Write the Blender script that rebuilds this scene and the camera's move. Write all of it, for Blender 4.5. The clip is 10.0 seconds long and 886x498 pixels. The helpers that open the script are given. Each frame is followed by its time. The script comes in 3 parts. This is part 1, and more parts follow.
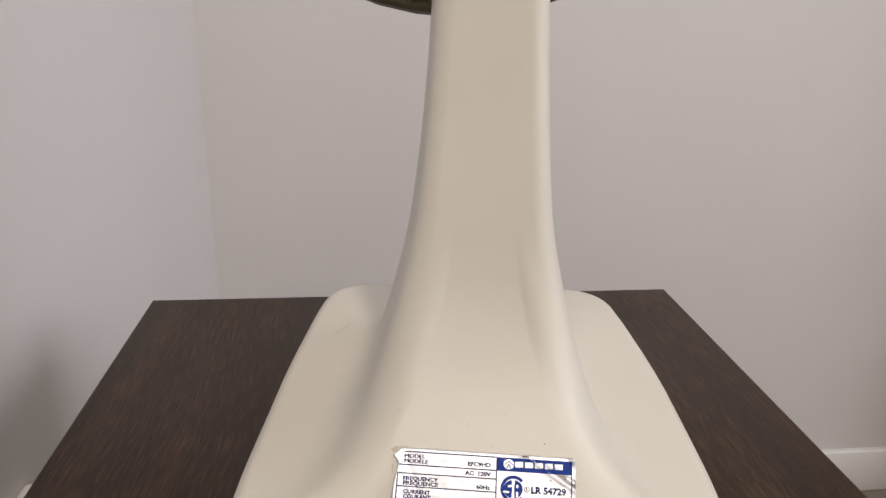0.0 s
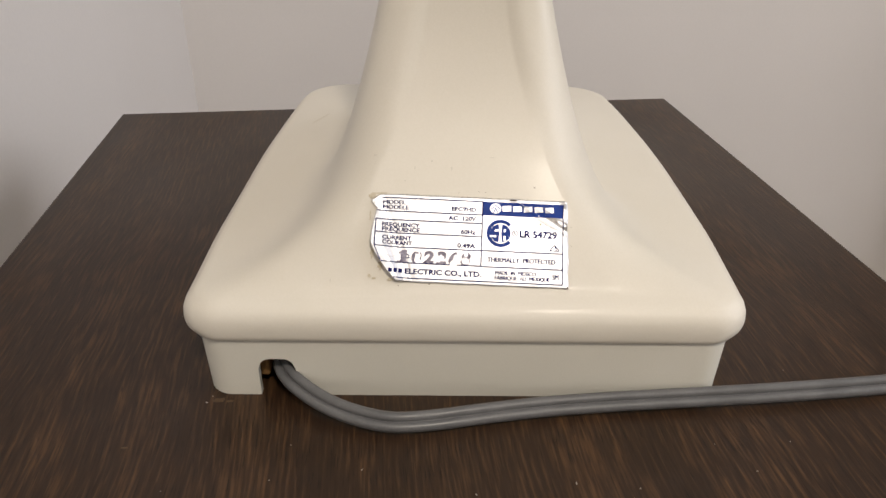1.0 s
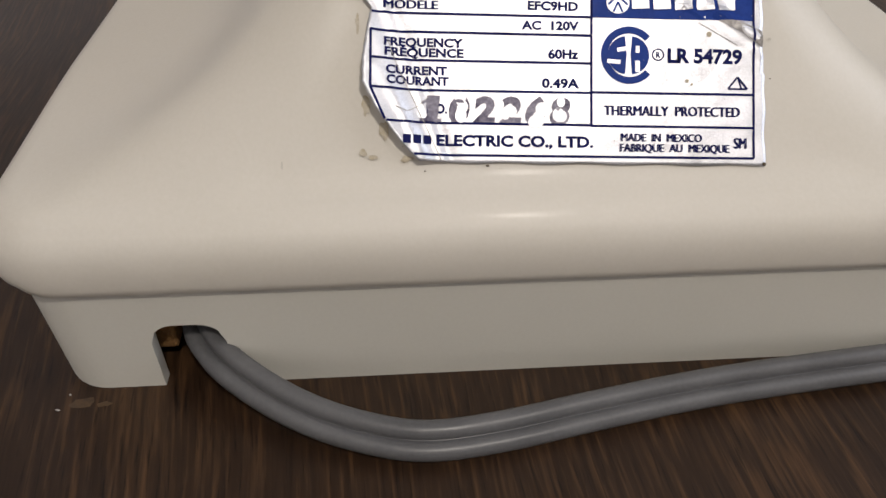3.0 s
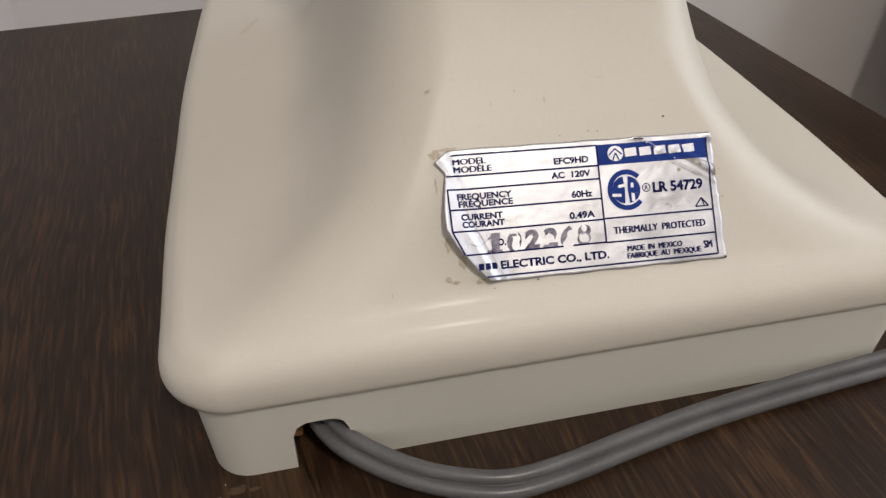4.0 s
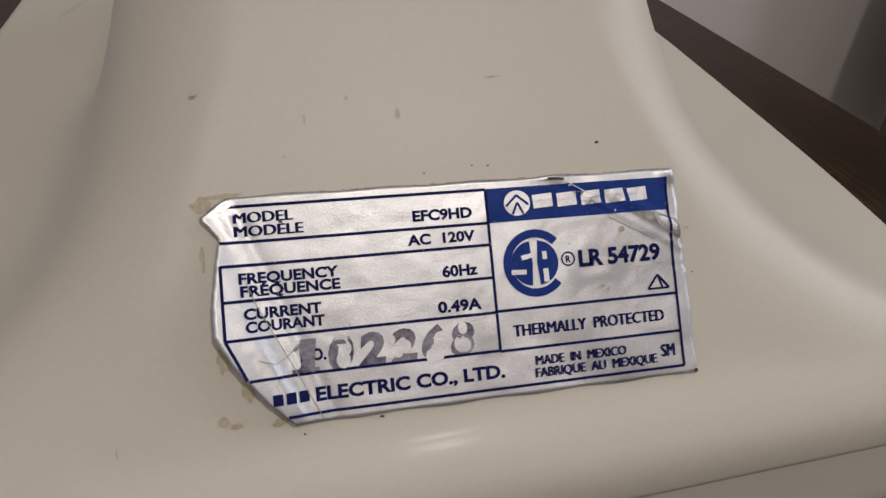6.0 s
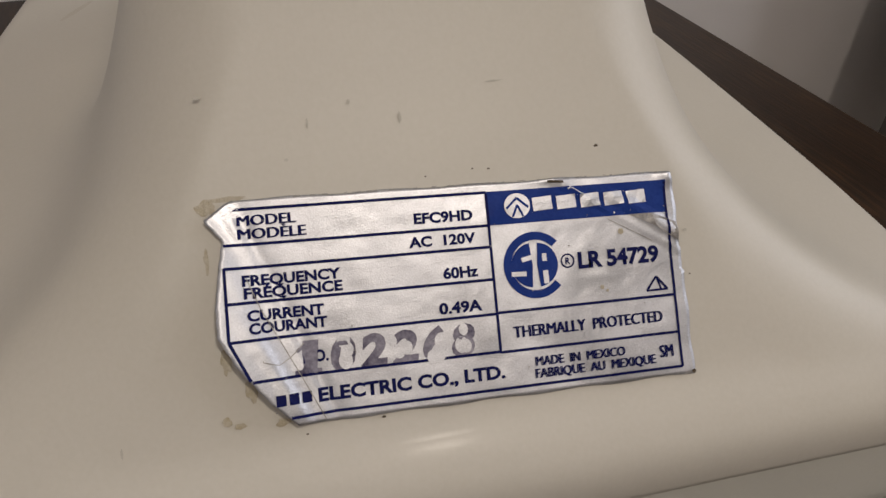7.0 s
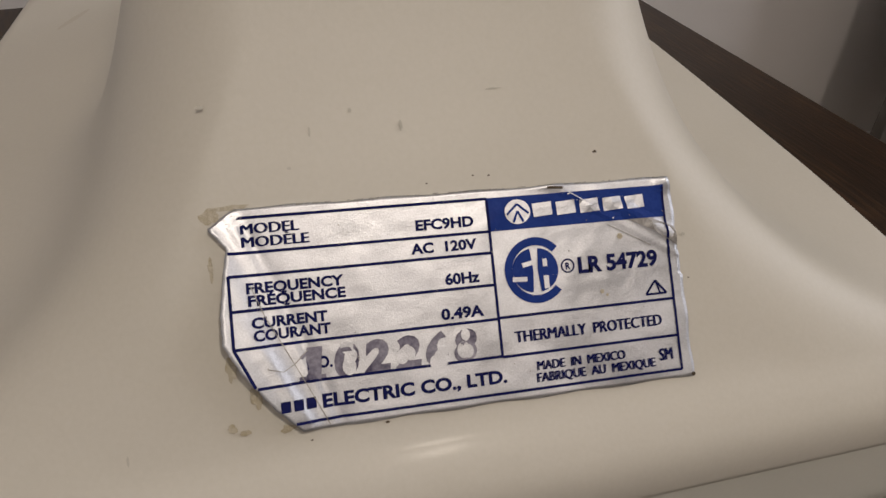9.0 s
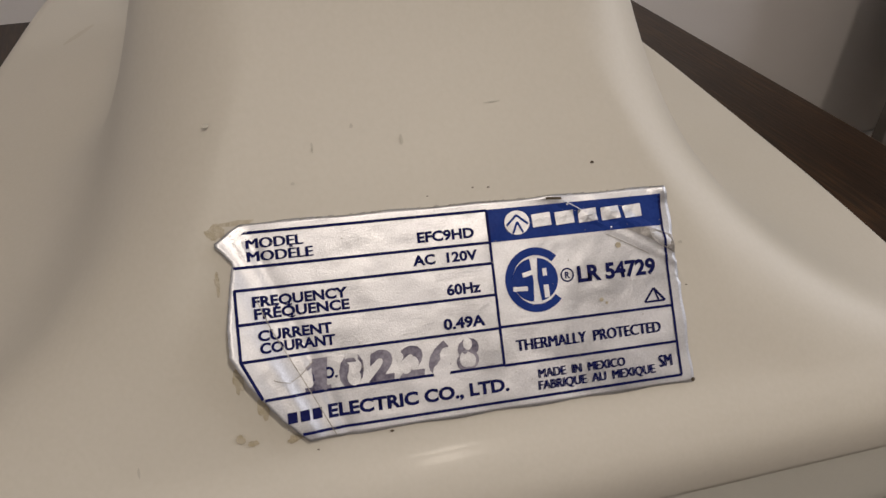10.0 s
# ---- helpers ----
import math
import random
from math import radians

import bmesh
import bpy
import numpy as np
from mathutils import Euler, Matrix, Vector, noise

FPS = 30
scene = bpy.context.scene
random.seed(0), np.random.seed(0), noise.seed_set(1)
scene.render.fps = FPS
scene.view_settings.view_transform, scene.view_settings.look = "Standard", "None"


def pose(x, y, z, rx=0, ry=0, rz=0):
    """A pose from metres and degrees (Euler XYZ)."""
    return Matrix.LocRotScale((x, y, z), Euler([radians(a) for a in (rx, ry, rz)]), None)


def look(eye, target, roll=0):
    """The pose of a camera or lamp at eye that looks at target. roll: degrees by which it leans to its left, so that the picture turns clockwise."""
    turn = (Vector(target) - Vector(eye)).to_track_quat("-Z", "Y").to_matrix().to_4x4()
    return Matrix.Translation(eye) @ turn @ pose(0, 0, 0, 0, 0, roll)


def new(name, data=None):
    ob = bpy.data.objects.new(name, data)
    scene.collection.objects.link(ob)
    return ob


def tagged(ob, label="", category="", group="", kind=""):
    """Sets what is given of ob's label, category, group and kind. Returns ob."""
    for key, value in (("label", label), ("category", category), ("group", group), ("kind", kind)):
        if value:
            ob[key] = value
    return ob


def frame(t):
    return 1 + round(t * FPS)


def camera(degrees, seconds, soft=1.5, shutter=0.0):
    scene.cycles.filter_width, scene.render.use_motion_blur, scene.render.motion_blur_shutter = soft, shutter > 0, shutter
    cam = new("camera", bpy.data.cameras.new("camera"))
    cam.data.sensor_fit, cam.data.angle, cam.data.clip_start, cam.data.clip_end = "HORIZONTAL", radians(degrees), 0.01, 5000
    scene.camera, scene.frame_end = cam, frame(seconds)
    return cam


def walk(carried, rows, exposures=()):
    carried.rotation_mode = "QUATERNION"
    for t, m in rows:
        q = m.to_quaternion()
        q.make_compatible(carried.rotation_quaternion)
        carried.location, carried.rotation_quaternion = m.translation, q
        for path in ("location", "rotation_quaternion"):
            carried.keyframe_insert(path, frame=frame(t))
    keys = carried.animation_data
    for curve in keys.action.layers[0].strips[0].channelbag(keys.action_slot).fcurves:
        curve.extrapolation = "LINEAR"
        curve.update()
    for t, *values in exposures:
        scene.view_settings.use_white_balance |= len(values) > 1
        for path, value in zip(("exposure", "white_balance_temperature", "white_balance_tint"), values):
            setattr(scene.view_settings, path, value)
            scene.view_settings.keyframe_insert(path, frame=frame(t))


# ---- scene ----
from mathutils.bvhtree import BVHTree

cam = camera(63.0, 10.0)
PATH = [
    (0, (-0.01322, -0.17873, 0.20532), (-0.0227, 1.6986, -0.4844), 1.33),
    (0.2, (-0.00744, -0.18003, 0.18005), (-0.0069, 1.6555, -0.6143), 0.94),
    (0.5, (-0.00696, -0.18055, 0.16128), (0.0077, 1.6041, -0.7415), 0.99),
    (1, (-0.00765, -0.17755, 0.15486), (-0.0004, 1.5608, -0.8341), 0.57),
    (1.5, (-0.00925, -0.14445, 0.13296), (-0.0111, 1.5347, -0.9535), 0.42),
    (2, (-0.01458, -0.10657, 0.11100), (-0.0206, 1.5020, -1.0775), 0.15),
    (2.2, (-0.01703, -0.09901, 0.10328), (-0.0172, 1.4978, -1.1010), 0.51),
    (3.3, (-0.03605, -0.07860, 0.09697), (0.2375, 1.4030, -1.2183), 1.31),
    (3.5, (-0.05024, -0.08500, 0.10313), (0.3162, 1.4195, -1.1627), 1.13),
    (4, (-0.05564, -0.09610, 0.13429), (0.3026, 1.4208, -1.1189), 0.74),
    (4.5, (-0.04722, -0.09162, 0.13974), (0.3240, 1.4349, -1.0979), 0.87),
    (5, (-0.02508, -0.06305, 0.11387), (0.3962, 1.4788, -1.0882), 1.62),
    (5.5, (-0.02086, -0.05006, 0.10738), (0.4271, 1.4645, -1.1196), 2.88),
    (6, (-0.01991, -0.04778, 0.10714), (0.4030, 1.4672, -1.1282), 2.65),
    (7.5, (-0.02103, -0.04939, 0.10850), (0.4041, 1.4696, -1.1211), 2.60),
    (8, (-0.02219, -0.05029, 0.10880), (0.4103, 1.4769, -1.1080), 2.62),
    (8.5, (-0.02031, -0.04940, 0.10848), (0.4119, 1.4707, -1.1173), 2.55),
    (9, (-0.02126, -0.04872, 0.10872), (0.4180, 1.4698, -1.1165), 2.51),
    (9.5, (-0.01724, -0.05163, 0.11265), (0.4574, 1.4832, -1.0785), 2.79),
    (10, (-0.02116, -0.04963, 0.11059), (0.4081, 1.4785, -1.1062), 1.49),
]
EXPOSURES = [(0.0, -0.48, 6250, 12), (0.5, -0.44, 6450, 11), (1.0, -0.40, 6450, 10), (2.0, -0.72, 6250, 12), (3.5, -0.70, 6050, 11), (4.5, -0.88, 6450, 11),
             (5.0, -1.23, 6500, 11), (5.5, -1.28, 6150, 12), (7.5, -1.30, 6420, 12), (9.0, -1.28, 6450, 12), (9.5, -1.18, 6480, 12), (10.0, -1.22, 6480, 12)]
walk(cam, [(t, look(e, g, r)) for t, e, g, r in PATH], EXPOSURES)

# ---- light ----
TURN = 0.117          # the table and the walls stand turned against the fan
FLOOR, CEIL = -0.66, 1.82
LAMP = (0.34, -1.02, CEIL - 0.11)

world = bpy.data.worlds.new("world")
world.use_nodes = True
world.node_tree.nodes["Background"].inputs[0].default_value = (0.9, 0.95, 1.0, 1)
world.node_tree.nodes["Background"].inputs[1].default_value = 0.05
scene.world = world

bulb = bpy.data.lights.new("ceiling_lamp_light", "AREA")
bulb.shape, bulb.size, bulb.energy, bulb.color = "DISK", 0.13, 32.0, (1.0, 0.885, 0.74)
lamp_ob = new("ceiling_lamp_light", bulb)
lamp_ob.matrix_world = look(LAMP, (LAMP[0], LAMP[1], -1))

# cool side light of an added, unseen window; placed to balance the walls
window_light = bpy.data.lights.new("window_light", "AREA")
window_light.shape, window_light.size, window_light.size_y, window_light.energy, window_light.color = "RECTANGLE", 1.30, 1.40, 40.0, (0.93, 0.93, 0.97)
win_ob = new("window_light", window_light)
win_ob.matrix_world = Matrix.Rotation(TURN, 4, "Z") @ look((2.07, -0.35, 0.95), (0.0, -0.35, 0.95))


# ---- materials ----
def material(name):
    m = bpy.data.materials.new(name)
    m.use_nodes = True
    return m, m.node_tree.nodes, m.node_tree.links, m.node_tree.nodes["Principled BSDF"]


def surface(name, low, high, rough=0.5, metal=0.0, scale=60.0, fine=900.0, bump=0.15, depth=0.0003, spread=0.08, stretch=(1, 1, 1), coat=0.0, turn=0.0):
    """A mottled surface: colour noise at two scales, roughness noise and fine relief."""
    m, n, l, b = material(name)
    co, mp = n.new("ShaderNodeTexCoord"), n.new("ShaderNodeMapping")
    mp.inputs["Scale"].default_value = stretch
    mp.inputs["Rotation"].default_value = (0, 0, turn)
    l.new(co.outputs["Object"], mp.inputs["Vector"])
    big, small = n.new("ShaderNodeTexNoise"), n.new("ShaderNodeTexNoise")
    big.inputs["Scale"].default_value, big.inputs["Detail"].default_value = scale, 6
    small.inputs["Scale"].default_value, small.inputs["Detail"].default_value = fine, 3
    for x in (big, small):
        l.new(mp.outputs[0], x.inputs["Vector"])
    mix = n.new("ShaderNodeMix")
    mix.data_type = "FLOAT"
    mix.inputs[0].default_value = 0.35
    l.new(big.outputs[0], mix.inputs[2])
    l.new(small.outputs[0], mix.inputs[3])
    ramp = n.new("ShaderNodeValToRGB")
    ramp.color_ramp.elements[0].position, ramp.color_ramp.elements[1].position = 0.3, 0.7
    ramp.color_ramp.elements[0].color, ramp.color_ramp.elements[1].color = (*low, 1), (*high, 1)
    l.new(mix.outputs[0], ramp.inputs[0])
    l.new(ramp.outputs[0], b.inputs["Base Color"])
    rr = n.new("ShaderNodeMapRange")
    rr.inputs[1].default_value, rr.inputs[2].default_value = 0.3, 0.7
    rr.inputs[3].default_value, rr.inputs[4].default_value = rough - spread, rough + spread
    l.new(big.outputs[0], rr.inputs[0])
    l.new(rr.outputs[0], b.inputs["Roughness"])
    b.inputs["Metallic"].default_value = metal
    b.inputs["Coat Weight"].default_value, b.inputs["Coat Roughness"].default_value = coat, 0.14
    bp = n.new("ShaderNodeBump")
    bp.inputs["Strength"].default_value, bp.inputs["Distance"].default_value = bump, depth
    l.new(small.outputs[0], bp.inputs["Height"])
    l.new(bp.outputs[0], b.inputs["Normal"])
    return m


def walnut(name):
    """Dark walnut-print laminate: long fibres, dark pores and broad figure, running towards the front."""
    m, n, l, b = material(name)
    co, mp = n.new("ShaderNodeTexCoord"), n.new("ShaderNodeMapping")
    l.new(co.outputs["Object"], mp.inputs["Vector"])
    mp.inputs["Scale"].default_value = (1.0, 0.06, 1.0)
    warp = n.new("ShaderNodeTexNoise")
    warp.inputs["Scale"].default_value, warp.inputs["Detail"].default_value = 9, 2
    l.new(co.outputs["Object"], warp.inputs["Vector"])
    shift = n.new("ShaderNodeVectorMath")
    shift.operation = "MULTIPLY_ADD"
    shift.inputs[1].default_value = (0.012, 0.0, 0.0)
    l.new(warp.outputs["Color"], shift.inputs[0])
    l.new(mp.outputs[0], shift.inputs[2])
    figure, fibre, pore = n.new("ShaderNodeTexNoise"), n.new("ShaderNodeTexNoise"), n.new("ShaderNodeTexNoise")
    for x, sc, de in ((figure, 40, 5), (fibre, 900, 4), (pore, 1900, 2)):
        x.inputs["Scale"].default_value, x.inputs["Detail"].default_value = sc, de
        l.new(shift.outputs[0], x.inputs["Vector"])
    ramp = n.new("ShaderNodeValToRGB")
    e = ramp.color_ramp.elements
    e[0].position, e[0].color = 0.31, (0.012, 0.0058, 0.0028, 1)
    e[1].position, e[1].color = 0.72, (0.090, 0.046, 0.0195, 1)
    mid = e.new(0.5)
    mid.color = (0.026, 0.0132, 0.0062, 1)
    mix = n.new("ShaderNodeMix")
    mix.data_type = "FLOAT"
    mix.inputs[0].default_value = 0.66
    l.new(figure.outputs[0], mix.inputs[2])
    l.new(fibre.outputs[0], mix.inputs[3])
    l.new(mix.outputs[0], ramp.inputs[0])
    cut = n.new("ShaderNodeMapRange")
    cut.inputs[1].default_value, cut.inputs[2].default_value = 0.30, 0.42
    cut.inputs[3].default_value, cut.inputs[4].default_value = 0.35, 1.0
    l.new(pore.outputs[0], cut.inputs[0])
    dark = n.new("ShaderNodeMix")
    dark.data_type, dark.blend_type = "RGBA", "MULTIPLY"
    dark.inputs[0].default_value = 1.0
    l.new(ramp.outputs[0], dark.inputs[6])
    l.new(cut.outputs[0], dark.inputs[7])
    l.new(dark.outputs[2], b.inputs["Base Color"])
    rr = n.new("ShaderNodeMapRange")
    rr.inputs[1].default_value, rr.inputs[2].default_value = 0.3, 0.7
    rr.inputs[3].default_value, rr.inputs[4].default_value = 0.30, 0.46
    b.inputs["Specular IOR Level"].default_value = 0.32
    l.new(warp.outputs[0], rr.inputs[0])
    l.new(rr.outputs[0], b.inputs["Roughness"])
    bp = n.new("ShaderNodeBump")
    bp.inputs["Strength"].default_value, bp.inputs["Distance"].default_value = 0.35, 0.00025
    l.new(fibre.outputs[0], bp.inputs["Height"])
    l.new(bp.outputs[0], b.inputs["Normal"])
    return m


PLASTIC = surface("cream_plastic", (0.595, 0.562, 0.485), (0.65, 0.615, 0.545), 0.50, scale=22, fine=1500, bump=0.05, depth=0.0002, spread=0.06, coat=0.03)
PLASTIC_LOW = surface("cream_plastic_plinth", (0.595, 0.58, 0.51), (0.64, 0.625, 0.56), 0.5, scale=26, fine=1500, bump=0.06, depth=0.0002)
WALNUT = walnut("walnut_laminate")
EDGE_BAND = surface("walnut_edge_band", (0.02, 0.012, 0.007), (0.05, 0.03, 0.018), 0.5, scale=30, fine=500)
WALL_PAINT = surface("wall_paint", (0.665, 0.638, 0.62), (0.705, 0.678, 0.66), 0.75, scale=5, fine=320, bump=0.12, depth=0.0006, spread=0.05)
TRIM_PAINT = surface("white_trim_paint", (0.76, 0.75, 0.72), (0.82, 0.81, 0.78), 0.4, scale=8, fine=300, bump=0.05)
CEIL_PAINT = surface("ceiling_paint", (0.75, 0.74, 0.72), (0.8, 0.79, 0.77), 0.85, scale=6, fine=240, bump=0.2, depth=0.001)
CARPET = surface("beige_carpet", (0.25, 0.21, 0.17), (0.38, 0.33, 0.27), 0.95, scale=60, fine=700, bump=0.8, depth=0.004)
BLOCKER_CLOTH = surface("dark_grey_cloth", (0.22, 0.20, 0.18), (0.31, 0.285, 0.262), 0.9, scale=40, fine=1200, bump=0.5, depth=0.0008)
CORD = surface("grey_vinyl", (0.078, 0.078, 0.080), (0.118, 0.118, 0.12), 0.40, scale=120, fine=1500, bump=0.1, depth=0.0002)
CORK = surface("orange_cork", (0.17, 0.085, 0.025), (0.32, 0.17, 0.055), 0.8, scale=500, fine=1800, bump=0.6, depth=0.0005)
FOIL = surface("silver_foil", (0.45, 0.455, 0.48), (0.79, 0.795, 0.83), 0.43, metal=0.88, scale=85, fine=5200, bump=0.40, depth=0.00007, spread=0.09)
INK = surface("navy_ink", (0.006, 0.008, 0.060), (0.012, 0.016, 0.10), 0.6, scale=300, fine=2600, bump=0.1, depth=0.0001)
BLUE = surface("blue_ink", (0.012, 0.034, 0.20), (0.022, 0.055, 0.27), 0.42, scale=300, fine=2600, bump=0.1, depth=0.0001)
STAMP = surface("purple_stamp_ink", (0.05, 0.04, 0.085), (0.42, 0.40, 0.46), 0.5, scale=340, fine=2000, bump=0.1, depth=0.0001)
GLUE = surface("old_glue", (0.40, 0.335, 0.215), (0.55, 0.505, 0.41), 0.5, scale=700, fine=2200, bump=0.5, depth=0.0003)
for ink in (INK, BLUE, STAMP):
    ink.node_tree.nodes["Principled BSDF"].inputs["Specular IOR Level"].default_value = 0.06
# mottled dark colour for the painted shade of the label's fold
FOLD_SHADE = surface("dark_fold_shade", (0.06, 0.05, 0.045), (0.62, 0.60, 0.58), 0.5, metal=0.4, scale=260, fine=1800)
GLUE_DARK = surface("brown_grime", (0.12, 0.10, 0.08), (0.55, 0.53, 0.5), 0.6, scale=900, fine=2400)
DIRT = surface("dark_dirt", (0.05, 0.035, 0.02), (0.12, 0.09, 0.06), 0.8, scale=800, fine=2000)
GUARD = surface("brass_coloured_wire", (0.20, 0.15, 0.06), (0.34, 0.26, 0.11), 0.35, metal=0.8, scale=200, fine=1500)
GUARD_RIM = surface("dark_bronze_rim", (0.06, 0.05, 0.03), (0.11, 0.09, 0.055), 0.4, metal=0.5, scale=200, fine=1500)
SMOKE = surface("smoke_grey_blade", (0.05, 0.05, 0.05), (0.08, 0.08, 0.08), 0.25, scale=60, fine=800)
SHADE = surface("opal_glass_shade", (0.8, 0.78, 0.72), (0.85, 0.83, 0.78), 0.3, scale=40, fine=500)
SCUFF = surface("worn_laminate", (0.04, 0.022, 0.010), (0.085, 0.05, 0.022), 0.6, scale=500, fine=1500)
SPECK = surface("grey_smudge", (0.47, 0.445, 0.38), (0.55, 0.525, 0.455), 0.6, scale=600, fine=2000)
BROWN_MARK = surface("pale_brown_mark", (0.545, 0.505, 0.42), (0.60, 0.56, 0.485), 0.55, scale=500, fine=1800)
DUST = surface("grey_lint", (0.3, 0.28, 0.25), (0.42, 0.4, 0.37), 0.9, scale=800, fine=2000)


# ---- building helpers ----
def part(name, bm, mat, parent=None, label="", smooth=True):
    """Links a bmesh as one mesh object under a thing or under a part."""
    me = bpy.data.meshes.new(name)
    bmesh.ops.recalc_face_normals(bm, faces=bm.faces)
    bm.to_mesh(me)
    bm.free()
    me.materials.append(mat)
    if smooth:
        me.shade_smooth()
    ob = new(name, me)
    ob.parent = parent
    if label:
        ob["label"] = label
    return ob


def box(x0, x1, y0, y1, z0, z1, bevel=0.0, segments=2):
    bm = bmesh.new()
    bmesh.ops.create_cube(bm, size=1)
    for v in bm.verts:
        v.co = Vector(((x0, x1)[v.co.x > 0], (y0, y1)[v.co.y > 0], (z0, z1)[v.co.z > 0]))
    if bevel:
        bmesh.ops.bevel(bm, geom=bm.edges[:], offset=bevel, segments=segments, profile=0.5, affect="EDGES")
    return bm


def loft(rings, close_first=False, close_last=False):
    bm = bmesh.new()
    vs = [[bm.verts.new(p) for p in ring] for ring in rings]
    n = len(vs[0])
    for a, b in zip(vs, vs[1:]):
        for i in range(n):
            bm.faces.new((a[i], a[(i + 1) % n], b[(i + 1) % n], b[i]))
    if close_first:
        bm.faces.new(vs[0][::-1])
    if close_last:
        bm.faces.new(vs[-1])
    return bm


def tube(points, radius, sides=10, caps=True):
    """A round tube along a polyline."""
    rings = []
    pts = [Vector(p) for p in points]
    for i, p in enumerate(pts):
        d = (pts[min(i + 1, len(pts) - 1)] - pts[max(i - 1, 0)]).normalized()
        side = d.cross(Vector((0, 0, 1)))
        side = side.normalized() if side.length > 1e-4 else Vector((1, 0, 0))
        up = side.cross(d)
        rings.append([p + radius * (math.cos(a) * side + math.sin(a) * up) for a in (2 * math.pi * k / sides for k in range(sides))])
    return loft(rings, caps, caps)


def spline(points, steps=8):
    """Catmull-Rom through the points."""
    p = [Vector(q) for q in points]
    p = [2 * p[0] - p[1]] + p + [2 * p[-1] - p[-2]]
    out = []
    for i in range(1, len(p) - 2):
        a, b, c, d = p[i - 1:i + 3]
        for k in range(steps):
            t = k / steps
            out.append(0.5 * (2 * b + (c - a) * t + (2 * a - 5 * b + 4 * c - d) * t * t + (3 * b - a - 3 * c + d) * t ** 3))
    return out + [p[-2]]


def smooth_table(x, table):
    """A monotone cubic through (x, y) pairs."""
    xs, ys = [q[0] for q in table], [q[1] for q in table]
    h = np.diff(xs)
    s = np.diff(ys) / h
    m = [s[0]] + [0 if a * b <= 0 else 2 * a * b / (a + b) for a, b in zip(s, s[1:])] + [s[-1]]
    x = min(max(x, xs[0]), xs[-1])
    i = min(int(np.searchsorted(xs, x, "right")) - 1, len(h) - 1)
    t = (x - xs[i]) / h[i]
    return (ys[i] * (1 + 2 * t) * (1 - t) ** 2 + h[i] * m[i] * t * (1 - t) ** 2 + ys[i + 1] * t * t * (3 - 2 * t) + h[i] * m[i + 1] * t * t * (t - 1))


def step(a, b, x):
    t = min(max((x - a) / (b - a), 0), 1)
    return t * t * (3 - 2 * t)


def empty(name, label, category, m=None, group="", kind=""):
    ob = new(name)
    if m is not None:
        ob.matrix_world = m
    return tagged(ob, label, category, group, kind)


TABLE_FRAME = Matrix.Rotation(TURN, 4, "Z")

# ---- room ----
BACK, LEFT, RIGHT, NEAR = 0.85, -0.256, 2.1, -3.0     # wall faces, in the table's frame


def wall(name, x0, x1, y0, y1, z0=FLOOR, z1=CEIL, mat=None, label="", category="wall"):
    ob = part(name, box(x0, x1, y0, y1, z0, z1), mat or WALL_PAINT, smooth=False)
    ob.matrix_world = TABLE_FRAME
    return tagged(ob, label, category, kind="structure")


wall("wall_north", LEFT - 0.1, RIGHT + 0.1, BACK, BACK + 0.1, label="pale warm grey painted plaster wall behind the table")
wall("wall_west", LEFT - 0.1, LEFT, NEAR, BACK, label="pale grey painted plaster wall beside the table")
east = bmesh.new()
for y0, y1, z0, z1 in ((NEAR, -1.05, FLOOR, CEIL), (0.35, BACK, FLOOR, CEIL), (-1.05, 0.35, FLOOR, 0.20), (-1.05, 0.35, 1.70, CEIL)):
    piece = box(RIGHT, RIGHT + 0.1, y0, y1, z0, z1)
    tmp = bpy.data.meshes.new("wall_piece")
    piece.to_mesh(tmp)
    piece.free()
    east.from_mesh(tmp)
    bpy.data.meshes.remove(tmp)
east_ob = part("wall_east", east, WALL_PAINT, smooth=False)
east_ob.matrix_world = TABLE_FRAME
tagged(east_ob, "plain painted wall across the room with an opening for the added window", "wall", kind="structure")
# window out of view, added round the side light
win = tagged(new("window_1"), "unseen white framed window, added as the source of the side light", "window", kind="structure")
win.matrix_world = TABLE_FRAME
for y0, y1, z0, z1 in ((-1.05, -1.00, 0.20, 1.70), (0.30, 0.35, 0.20, 1.70), (-1.00, 0.30, 0.20, 0.25), (-1.00, 0.30, 1.65, 1.70), (-1.00, 0.30, 0.935, 0.965)):
    part("window_frame", box(RIGHT + 0.03, RIGHT + 0.07, y0, y1, z0, z1, 0.003), TRIM_PAINT, win)
part("window_sill", box(RIGHT - 0.03, RIGHT + 0.03, -1.08, 0.38, 0.17, 0.20, 0.003), TRIM_PAINT, win)
wall("wall_south", LEFT - 0.1, RIGHT + 0.1, NEAR - 0.1, NEAR, label="plain painted wall behind the viewer")
wall("floor", LEFT - 0.1, RIGHT + 0.1, NEAR - 0.1, BACK + 0.1, FLOOR - 0.05, FLOOR, CARPET, "beige carpeted floor", "floor")
wall("ceiling", LEFT - 0.1, RIGHT + 0.1, NEAR - 0.1, BACK + 0.1, CEIL, CEIL + 0.05, CEIL_PAINT, "white painted ceiling", "ceiling")
# placeholder strip for a white curved shape of unknown kind at lower left
trim = part("trim", box(LEFT, LEFT + 0.016, NEAR, 0.235, -0.175, -0.102, 0.004), TRIM_PAINT)
trim.matrix_world = TABLE_FRAME
tagged(trim, "white strip by the wall, placeholder for an unidentified pale shape", "trim", kind="structure")

base = part("baseboard", box(LEFT, RIGHT, BACK - 0.014, BACK, FLOOR, FLOOR + 0.09, 0.004), TRIM_PAINT)
base.matrix_world = TABLE_FRAME
